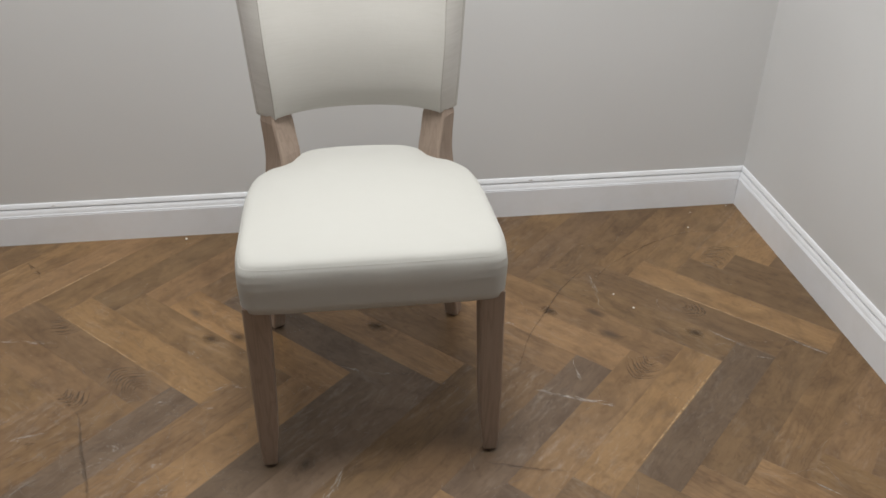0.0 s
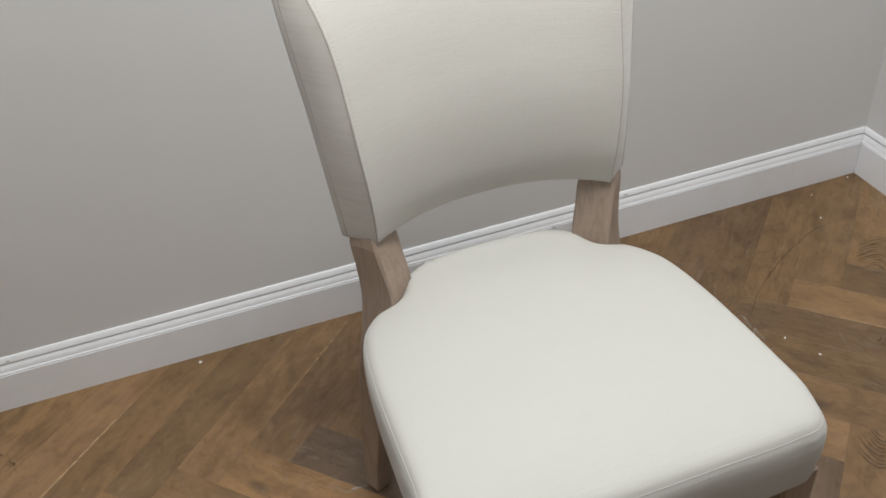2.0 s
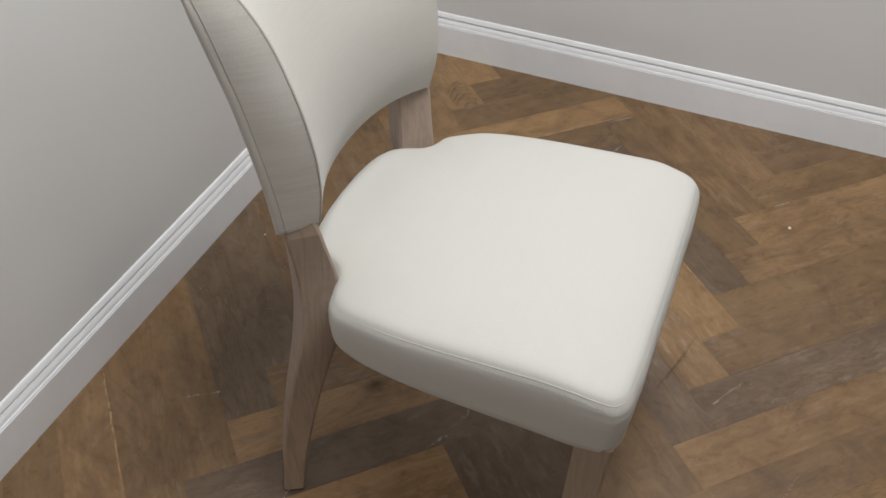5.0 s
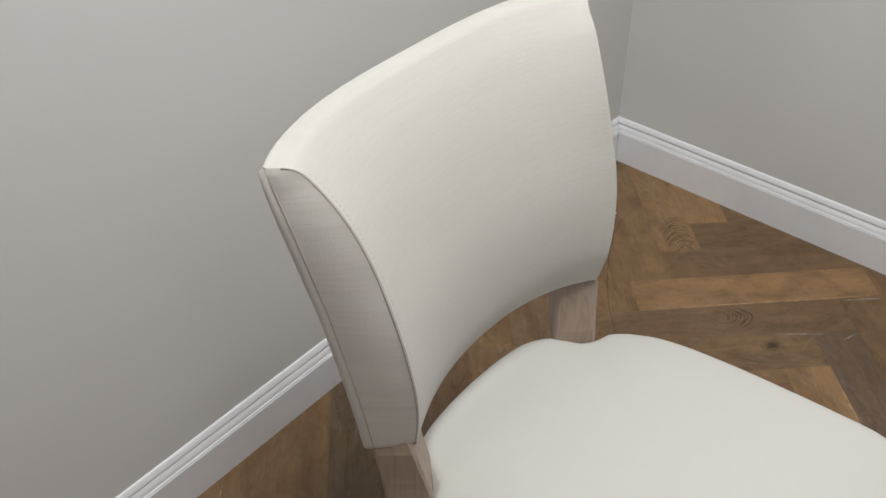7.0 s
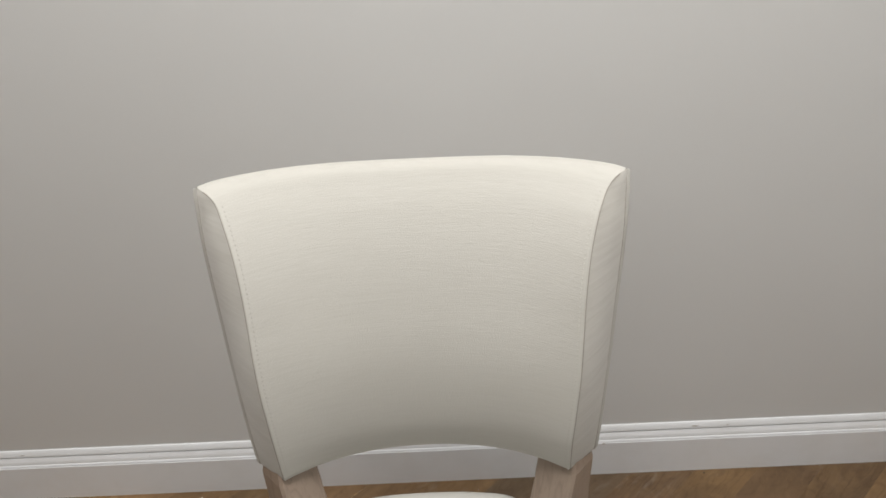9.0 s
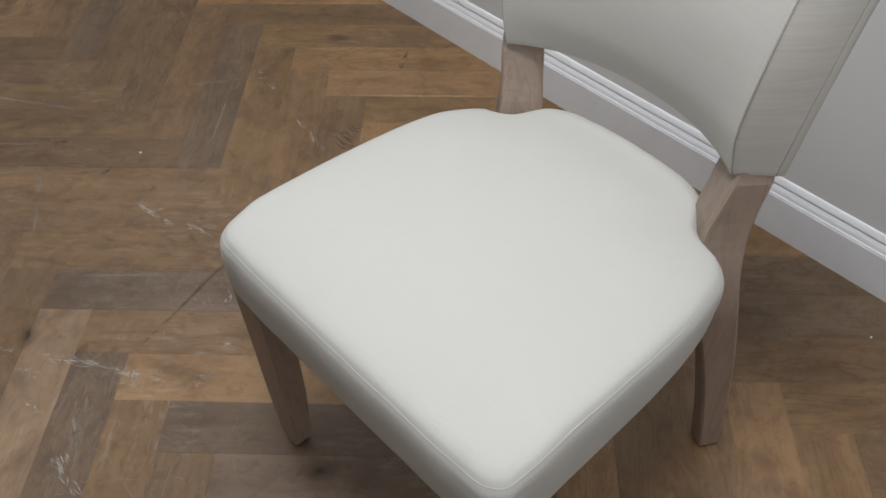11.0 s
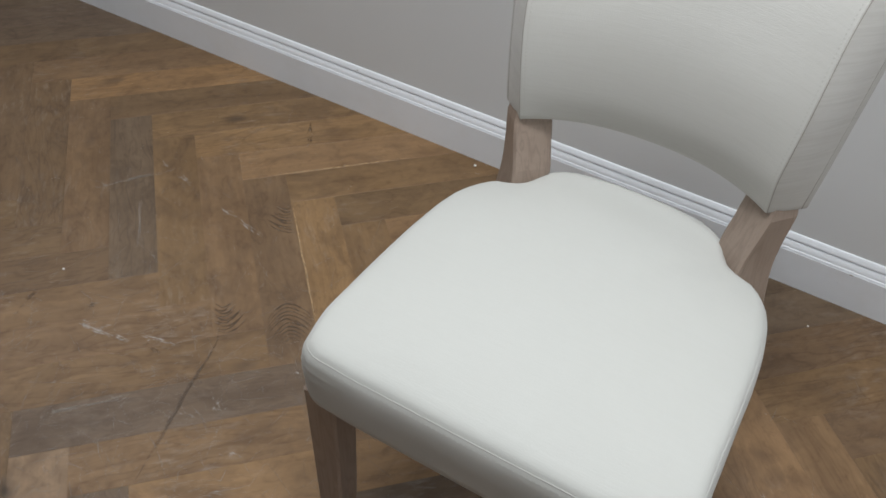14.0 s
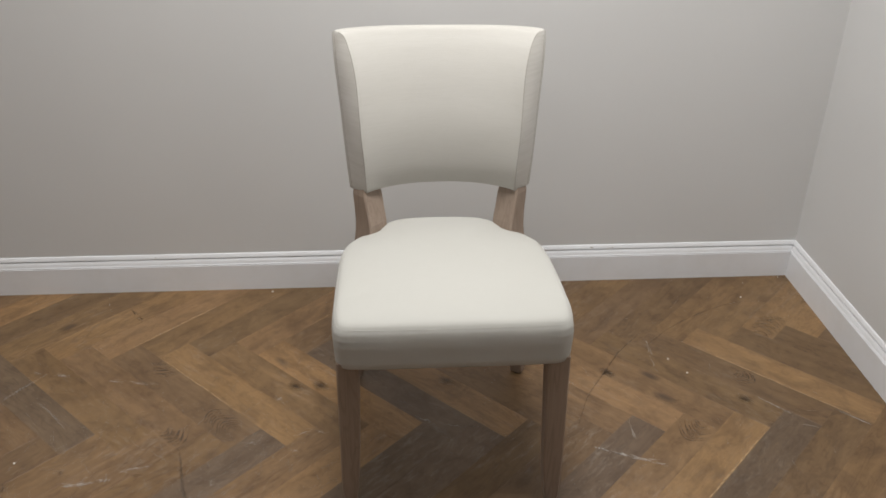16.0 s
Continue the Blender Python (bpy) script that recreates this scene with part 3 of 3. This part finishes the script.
def paint_chip(x, z, w, h, seed):
    """A ragged spot on the skirting's face or lip where the paint is knocked off."""
    rg = random.Random(seed)
    n = 10
    y = WP - 0.0076 if z > 0.1 else WP - 0.0163
    v = [(x, y, z)] + [(x + w / 2 * math.cos(k * 2 * math.pi / n) * rg.uniform(0.6, 1.0), y, z + h / 2 * math.sin(k * 2 * math.pi / n) * rg.uniform(0.6, 1.0)) for k in range(n)]
    mesh_ob("paint_chip", v, [(0, 1 + k, 1 + (k + 1) % n) for k in range(n)], CHIP, bpy.data.objects["baseboard_north"])


for i, (x, z, w, h) in enumerate([(-0.668, 0.1195, 0.016, 0.004), (-0.600, 0.1190, 0.007, 0.003), (-0.856, 0.0885, 0.010, 0.004), (-2.060, 0.1190, 0.012, 0.003)]):
    paint_chip(x, z, w, h, i)

# ---- floor: herringbone planks ----
floor_v, floor_f = box(X0 - 0.05, WP, Y0 - 0.05, WP, -0.1, -0.004)
floor = tagged(mesh_ob("floor", floor_v, floor_f, JOINT), "worn brown oak herringbone plank floor with scuffs", "floor", kind="structure")
W, L = 0.0979, 0.5515
ORIGIN = Vector((-0.466, -0.363))
E1, E2 = Vector((1, -1)).normalized(), Vector((1, 1)).normalized()
LIM = (X0 + 0.004, WP - 0.006, Y0 + 0.004, WP - 0.006)


def clip(poly):
    for axis, lim, sign in ((0, LIM[0], 1), (0, LIM[1], -1), (1, LIM[2], 1), (1, LIM[3], -1)):
        out = []
        for i, p in enumerate(poly):
            q = poly[(i + 1) % len(poly)]
            a, b = sign * (p[axis] - lim), sign * (q[axis] - lim)
            if a >= 0:
                out.append(p)
            if a * b < 0:
                t = a / (a - b)
                out.append((p[0] + t * (q[0] - p[0]), p[1] + t * (q[1] - p[1])))
        poly = out
        if len(poly) < 3:
            return []
    return poly


def plank_mesh(poly):
    """A board with a fine bevel, its top at z = 0, from its outline."""
    c = Vector((sum(p[0] for p in poly) / len(poly), sum(p[1] for p in poly) / len(poly)))
    n = len(poly)
    v = [(p[0], p[1], -0.006) for p in poly] + [(p[0], p[1], -0.00035) for p in poly]
    for p in poly:
        d = c - Vector(p)
        sx, sy = (0.0005 if d.x > 0 else -0.0005), (0.0005 if d.y > 0 else -0.0005)
        v.append((p[0] + sx, p[1] + sy, 0.0))
    f = [tuple(range(2 * n, 3 * n))]
    for k in (0, 1):
        f += [(k * n + i, k * n + (i + 1) % n, (k + 1) * n + (i + 1) % n, (k + 1) * n + i) for i in range(n)]
    me = bpy.data.meshes.new("plank")
    me.from_pydata(v, [], f)
    me.materials.append(FLOOR)
    return me


G = 0.0
full = [(-L / 2 + G, -W / 2 + G), (L / 2 - G, -W / 2 + G), (L / 2 - G, W / 2 - G), (-L / 2 + G, W / 2 - G)]
FULL = plank_mesh(full)
TONE = {"D": (0.143, 0.099, 0.064), "B": (0.170, 0.107, 0.056), "M": (0.204, 0.126, 0.063), "G": (0.266, 0.163, 0.079), "O": (0.285, 0.170, 0.080), "P": (0.290, 0.198, 0.128)}
# the boards in view, row by row from west to east: direction, y of the row's middle, x of the first board, one letter a board
# third row: boards under the seat get darker letters to paint in its shade
ROWS = [(1, -0.133, -2.659, "MOBMGGMBGMMDDBMBBMMG"), (0, -0.523, -2.729, "BBMDMMBGMODGMMGMBBGBB"), (1, -0.913, -2.798, "BBBBMMMDMGDDBBDMGDBMM"), (0, -1.303, -2.590, "BBMDBBPDMB")]


def tone_of(mid, kind, r):
    """The colour of a board: from ROWS for some, seat shade included, from a mixed lot for the rest."""
    c = TONE[r.choice("DBBBMMMMMMGG")]
    for way, y, x, letters in ROWS:
        i = round((mid.x - x) / (W * math.sqrt(2)))
        if kind == way and abs(mid.y - y) < 0.05 and 0 <= i < len(letters):
            c = TONE[letters[i]]
    k = r.uniform(0.94, 1.06)
    return (c[0] * k, c[1] * k, c[2] * k * r.uniform(0.95, 1.05), 1)


rng = random.Random(7)
far_v, far_f = [], []
for row in range(-3, 16):
    for k in range(-105, 45):
        for kind in (0, 1):
            o = ORIGIN + row * L * (E1 - E2) + k * W * (E1 + E2)
            mid = o + E1 * L / 2 + E2 * W / 2 if kind == 0 else o + E1 * W / 2 + E2 * (W + L / 2)
            ang = radians(-45 if kind == 0 else 45) + (math.pi if rng.random() < 0.5 else 0)
            ca, sa = math.cos(ang), math.sin(ang)
            world_poly = [(mid.x + ca * p[0] - sa * p[1], mid.y + sa * p[0] + ca * p[1]) for p in full]
            if all(LIM[0] <= p[0] <= LIM[1] and LIM[2] <= p[1] <= LIM[3] for p in world_poly):
                me = FULL
            else:
                cut = clip(world_poly)
                if len(cut) < 3:
                    continue
                me = plank_mesh([(ca * (p[0] - mid.x) + sa * (p[1] - mid.y), -sa * (p[0] - mid.x) + ca * (p[1] - mid.y)) for p in cut])
            if mid.x < -3.6 or mid.y < -2.3:
                base = len(far_v)
                far_v += [(mid.x + ca * p.co.x - sa * p.co.y, mid.y + sa * p.co.x + ca * p.co.y, p.co.z) for p in me.vertices]
                far_f += [tuple(base + i for i in p.vertices) for p in me.polygons]
                continue
            ob = new("plank", me)
            ob.parent = floor
            ob.location = (mid.x, mid.y, rng.uniform(-0.0002, 0.0))
            ob.rotation_euler = (0, 0, ang)
            ob.color = tone_of(mid, kind, rng)
far = tagged(mesh_ob("far_planks", far_v, far_f, FLOOR, floor), kind="stuff")
far.color = (*TONE["M"], 1)

# ---- wear on the floor ----


def board_at(x, y):
    """The middle of the board under a point and the direction in which its grain runs."""
    for row in range(-2, 7):
        for k in range(-40, 30):
            o = ORIGIN + row * L * (E1 - E2) + k * W * (E1 + E2)
            for along, aside, mid in ((E1, E2, o + E1 * L / 2 + E2 * W / 2), (E2, E1, o + E1 * W / 2 + E2 * (W + L / 2))):
                d = Vector((x, y)) - mid
                if abs(d.dot(along)) <= L / 2 and abs(d.dot(aside)) <= W / 2:
                    return mid, along, aside
    return Vector((x, y)), E1, E2


def ribbon(v, f, line, width, z):
    """A flat strip along a line, pointed at both ends."""
    n = len(line)
    k = len(v)
    for i, p in enumerate(line):
        a, b = line[max(0, i - 1)], line[min(n - 1, i + 1)]
        t = (b - a).normalized()
        w = width / 2 * (0.15 + 0.85 * math.sin(math.pi * i / (n - 1)))
        v += [(p.x - t.y * w, p.y + t.x * w, z), (p.x + t.y * w, p.y - t.x * w, z)]
    f += [(k + 2 * i, k + 2 * i + 1, k + 2 * i + 3, k + 2 * i + 2) for i in range(n - 1)]


def scuff(points, width, material, seed, hairs, share=(0.06, 0.30), fan=0.16, hair=0.0012):
    """A rub mark: fine pointed hairs, bunched along a line."""
    r = random.Random(seed)
    line = [Vector(p[:2]) for p in (smooth_through(points, 40) if len(points) > 2 else np.linspace(points[0], points[1], 40))]
    length = sum((b - a).length for a, b in zip(line, line[1:]))
    v, f = [], []
    spots = [r.uniform(0.08, 0.92) for _ in range(1 + int(length / 0.035))]
    for h in range(hairs):
        c = min(0.98, max(0.02, r.choice(spots) + r.gauss(0, 0.006 / length) if r.random() < 0.7 else r.random()))
        i = min(38, int(c * 39))
        t = (line[i + 1] - line[i]).normalized()
        nn = Vector((-t.y, t.x))
        ln = max(0.006, length * r.uniform(*share) * (1 - 0.4 * abs(c - 0.5)))
        mid = line[i] + nn * r.gauss(0, width * 0.4)
        t = (t + nn * r.gauss(0, fan)).normalized()
        bend = nn * ln * r.uniform(-0.05, 0.05)
        ribbon(v, f, [mid + t * ln * u + bend * (1 - 4 * u * u) for u in (-0.5, -0.25, 0.0, 0.25, 0.5)], hair * r.uniform(0.5, 1.6), 0.0006)
    return mesh_ob("scuff", v, f, material, floor)


def streak(points, width, material, seed):
    """One long drawn-out line with a second, fainter one beside it."""
    r = random.Random(seed)
    v, f = [], []
    line = [Vector(p[:2]) + Vector((r.gauss(0, 0.0007), r.gauss(0, 0.0007))) for p in smooth_through(points, 36)]
    ribbon(v, f, line, width, 0.0006)
    ribbon(v, f, [p + Vector((0.003, 0.002)) for p in line[5:24]], width * 0.5, 0.0006)
    return mesh_ob("scuff", v, f, material, floor)


# white rub marks: from, to, width, hairs
MARKS = [((-0.821, -0.805), (-0.636, -0.886), 0.006, 46), ((-1.531, -0.699), (-1.492, -0.714), 0.005, 14), ((-1.686, -0.736), (-1.660, -0.740), 0.005, 18),
         ((-1.600, -0.773), (-1.558, -0.771), 0.005, 12), ((-1.588, -0.722), (-1.537, -0.694), 0.005, 14), ((-1.790, -0.855), (-1.748, -0.886), 0.010, 18),
         ((-1.682, -0.939), (-1.660, -0.932), 0.006, 12), ((-2.112, -0.467), (-1.955, -0.488), 0.008, 18), ((-2.324, -0.415), (-2.206, -0.440), 0.008, 14),
         ((-1.648, -0.554), (-1.608, -0.592), 0.012, 14), ((-2.108, -0.866), (-2.007, -0.851), 0.007, 60), ((-1.985, -0.824), (-1.917, -0.803), 0.008, 22),
         ((-2.147, -0.826), (-2.110, -0.800), 0.008, 10), ((-1.278, -0.653), (-1.222, -0.692), 0.008, 18), ((-1.199, -0.694), (-1.143, -0.704), 0.008, 14),
         ((-2.002, -1.266), (-1.905, -1.200), 0.008, 22), ((-1.905, -1.200), (-1.785, -1.122), 0.010, 40), ((-1.785, -1.122), (-1.682, -1.058), 0.010, 30),
         ((-1.738, -1.085), (-1.700, -1.120), 0.018, 30), ((-1.808, -1.250), (-1.750, -1.240), 0.008, 16), ((-1.720, -1.205), (-1.690, -1.245), 0.010, 12),
         ((-1.690, -1.266), (-1.589, -1.276), 0.018, 34), ((-1.626, -1.350), (-1.594, -1.326), 0.010, 18), ((-1.678, -1.030), (-1.630, -1.008), 0.014, 16),
         ((-1.820, -0.934), (-1.776, -0.910), 0.016, 18), ((-1.520, -1.310), (-1.440, -1.255), 0.016, 26), ((-1.424, -1.218), (-1.286, -1.017), 0.008, 22),
         ((-1.317, -1.070), (-1.272, -0.962), 0.006, 18), ((-0.872, -0.516), (-0.820, -0.550), 0.006, 18), ((-1.350, -0.189), (-1.308, -0.251), 0.003, 30),
         ((-1.500, -0.472), (-1.437, -0.470), 0.005, 22), ((-0.960, -1.129), (-0.874, -1.176), 0.006, 16), ((-2.118, -0.864), (-2.060, -0.842), 0.010, 14),
         ((-0.572, -0.347), (-0.584, -0.525), 0.005, 14), ((-0.715, -0.714), (-0.717, -0.809), 0.004, 14), ((-1.893, -1.240), (-1.830, -1.200), 0.012, 14)]
for i, (a, b, w, hairs) in enumerate(MARKS):
    scuff([a, b], w, CHALK, 30 + i, int(0.8 * hairs), hair=0.0011)
# bare pale edges where two boards meet
for i, (a, b) in enumerate([((-0.330, -0.638), (-0.281, -0.697)), ((-0.146, -0.695), (-0.084, -0.756)), ((-0.330, -1.145), (-0.280, -1.190)), ((-0.278, -0.737), (-0.231, -0.758))]):
    scuff([a, b], 0.0012, CHALK, 90 + i, 14, (0.2, 0.6), 0.02)

# boards with a pale strip of sapwood along one edge: a point on the edge's board, side, from and to along it
for x, y, side, u0, u1, w in [(-1.759, -0.523, -1, -0.26, 0.10, 0.004), (-1.967, -0.133, 1, -0.22, 0.12, 0.005), (-0.236, -0.523, -1, -0.20, 0.26, 0.004),
                              (-0.583, -0.913, 1, -0.15, 0.25, 0.005), (-2.313, -1.303, 1, -0.27, 0.24, 0.028), (-1.552, -0.133, 1, -0.05, 0.25, 0.004)]:
    mid, along, aside = board_at(x, y)
    v, f = [], []
    r = random.Random(int(1000 * abs(x)))
    edge = [mid + along * u + aside * side * (W / 2 - w * 0.55) + aside * r.gauss(0, 0.0006) for u in np.linspace(u0, u1, 16)]
    ribbon(v, f, edge, w, 0.0005)
    mesh_ob("sapwood", v, f, PALE, floor)


def knot(x, y, r):
    """A dark knot with a stained halo, drawn out along its board."""
    mid, along, aside = board_at(x, y)
    v = [(0, 0, 0)] + [(r * 1.6 * math.cos(k * math.pi / 12), r * math.sin(k * math.pi / 12), 0) for k in range(24)]
    ob = mesh_ob("knot", v, [(0, 1 + k, 1 + (k + 1) % 24) for k in range(24)], KNOT, floor)
    ob.location, ob.rotation_euler = (x, y, 0.0004), (0, 0, math.atan2(along.y, along.x))


for x, y, r in [(-1.945, -1.189, 0.025), (-1.847, -1.299, 0.027), (-1.593, -0.515, 0.017), (-1.525, -0.516, 0.018), (-0.723, -0.499, 0.016),
                (-0.377, -0.636, 0.017), (-1.179, -0.511, 0.022), (-1.360, -0.971, 0.024)]:
    knot(x, y, r)


def flame_grain(x, y, size, arcs, way, seed):
    """Nested arches of late wood in one board, as a plain-sawn plank shows them."""
    r = random.Random(seed)
    mid, along, aside = board_at(x, y)
    off = (Vector((x, y)) - mid).dot(aside)
    v, f = [], []
    for i in range(arcs):
        half = min(0.045, size * (0.20 + 0.42 * i / arcs))
        lean = r.gauss(0, 0.12)
        line = []
        for u in np.linspace(-1, 1, 15):
            q = off + half * u
            if abs(q) > W / 2 - 0.002:
                continue
            run = way * (-size * 0.5 + size * i / arcs - 0.9 * half * abs(u) ** 1.7 + lean * half * u + r.gauss(0, 0.0006))
            line.append(Vector((x, y)) + along * run + aside * (q - off))
        if len(line) > 4:
            ribbon(v, f, line, 0.0040 * r.uniform(0.6, 1.2), 0.0005)
    mesh_ob("grain_figure", v, f, GRAIN, floor)


for i, (x, y, size, arcs, way) in enumerate([(-1.951, -0.418, 0.085, 9, 1), (-1.783, -0.641, 0.10, 10, -1), (-1.882, -0.713, 0.075, 9, 1), (-0.160, -0.285, 0.12, 12, 1),
                                             (-0.561, -0.763, 0.085, 9, -1), (-0.336, -0.546, 0.06, 7, 1)]):
    flame_grain(x, y, size, arcs, way, 70 + i)
streak([(-0.563, -0.297), (-0.652, -0.387), (-0.747, -0.520), (-0.804, -0.609), (-0.849, -0.715)], 0.005, DARKSCRATCH, 61)
streak([(-0.599, -0.402), (-0.492, -0.298), (-0.368, -0.217), (-0.224, -0.157), (-0.077, -0.158)], 0.004, DARKSCRATCH, 62)
streak([(-1.778, -1.064), (-1.834, -0.868), (-1.876, -0.737), (-1.890, -0.722)], 0.007, DARKSCRATCH, 63)
streak([(-0.984, -1.011), (-0.904, -1.039), (-0.804, -1.062)], 0.006, DARKSCRATCH, 64)
scuff([(-2.144, -0.082), (-2.073, -0.181)], 0.006, DARKSCRATCH, 65, 16, hair=0.003)

for i, (a, b) in enumerate([((-2.140, -0.812), (-2.112, -0.838)), ((-1.975, -0.835), (-1.925, -0.840)), ((-2.235, -0.920), (-2.250, -0.850)), ((-2.420, -0.905), (-2.400, -0.880))]):
    scuff([a, b], 0.006, DARKSCRATCH, 66 + i, 12, hair=0.004)
# long faint drag marks beside the chair
for i, (a, b) in enumerate([((-2.494, -1.300), (-2.389, -1.004)), ((-2.376, -0.554), (-2.282, -0.417)), ((-2.649, -0.996), (-2.525, -1.008)), ((-2.595, -1.083), (-2.430, -0.930)),
                            ((-2.330, -0.980), (-2.186, -1.060)), ((-2.274, -0.538), (-2.180, -0.640)), ((-2.661, -0.923), (-2.480, -0.800)), ((-2.010, -1.050), (-1.900, -0.930))]):
    scuff([a, b], 0.004, FAINT, 80 + i, 14, (0.2, 0.6), 0.05, 0.0022)

# coarse open grain of the darkest board
mid, along, aside = board_at(-2.174, -1.303)
r = random.Random(12)
v, f = [], []
for i in range(110):
    c = mid + along * r.uniform(-0.24, 0.24) + aside * r.uniform(-0.043, 0.043)
    ln, slant = r.uniform(0.02, 0.07), aside * r.gauss(0, 0.06)
    ribbon(v, f, [c + (along + slant) * ln * u for u in (-0.5, -0.2, 0.2, 0.5)], r.uniform(0.0012, 0.0030), 0.0005)
mesh_ob("grain_figure", v, f, GRAIN, floor)

# a haze of hairline scratches, too fine to count
r = random.Random(5)
v, f = [], []
for i in range(1500):
    c = Vector((r.uniform(-2.7, -0.05), r.uniform(-1.9, -0.05))) if i < 400 else Vector((r.gauss(-1.85, 0.30), r.gauss(-1.0, 0.28)))
    along, aside = (E1, E2) if r.random() < 0.5 else (E2, E1)
    t = (along * r.uniform(-1, 1) + aside * r.gauss(0, 0.5)).normalized()
    ln = r.uniform(0.008, 0.06) if r.random() < 0.85 else r.uniform(0.06, 0.16)
    bend = Vector((-t.y, t.x)) * ln * r.uniform(-0.08, 0.08)
    ribbon(v, f, [c + t * ln * u + bend * (1 - 4 * u * u) for u in (-0.5, -0.2, 0.2, 0.5)], r.uniform(0.0005, 0.0016), 0.0005)
tagged(mesh_ob("hairline_scratches", v, f, FAINT, floor), kind="stuff")
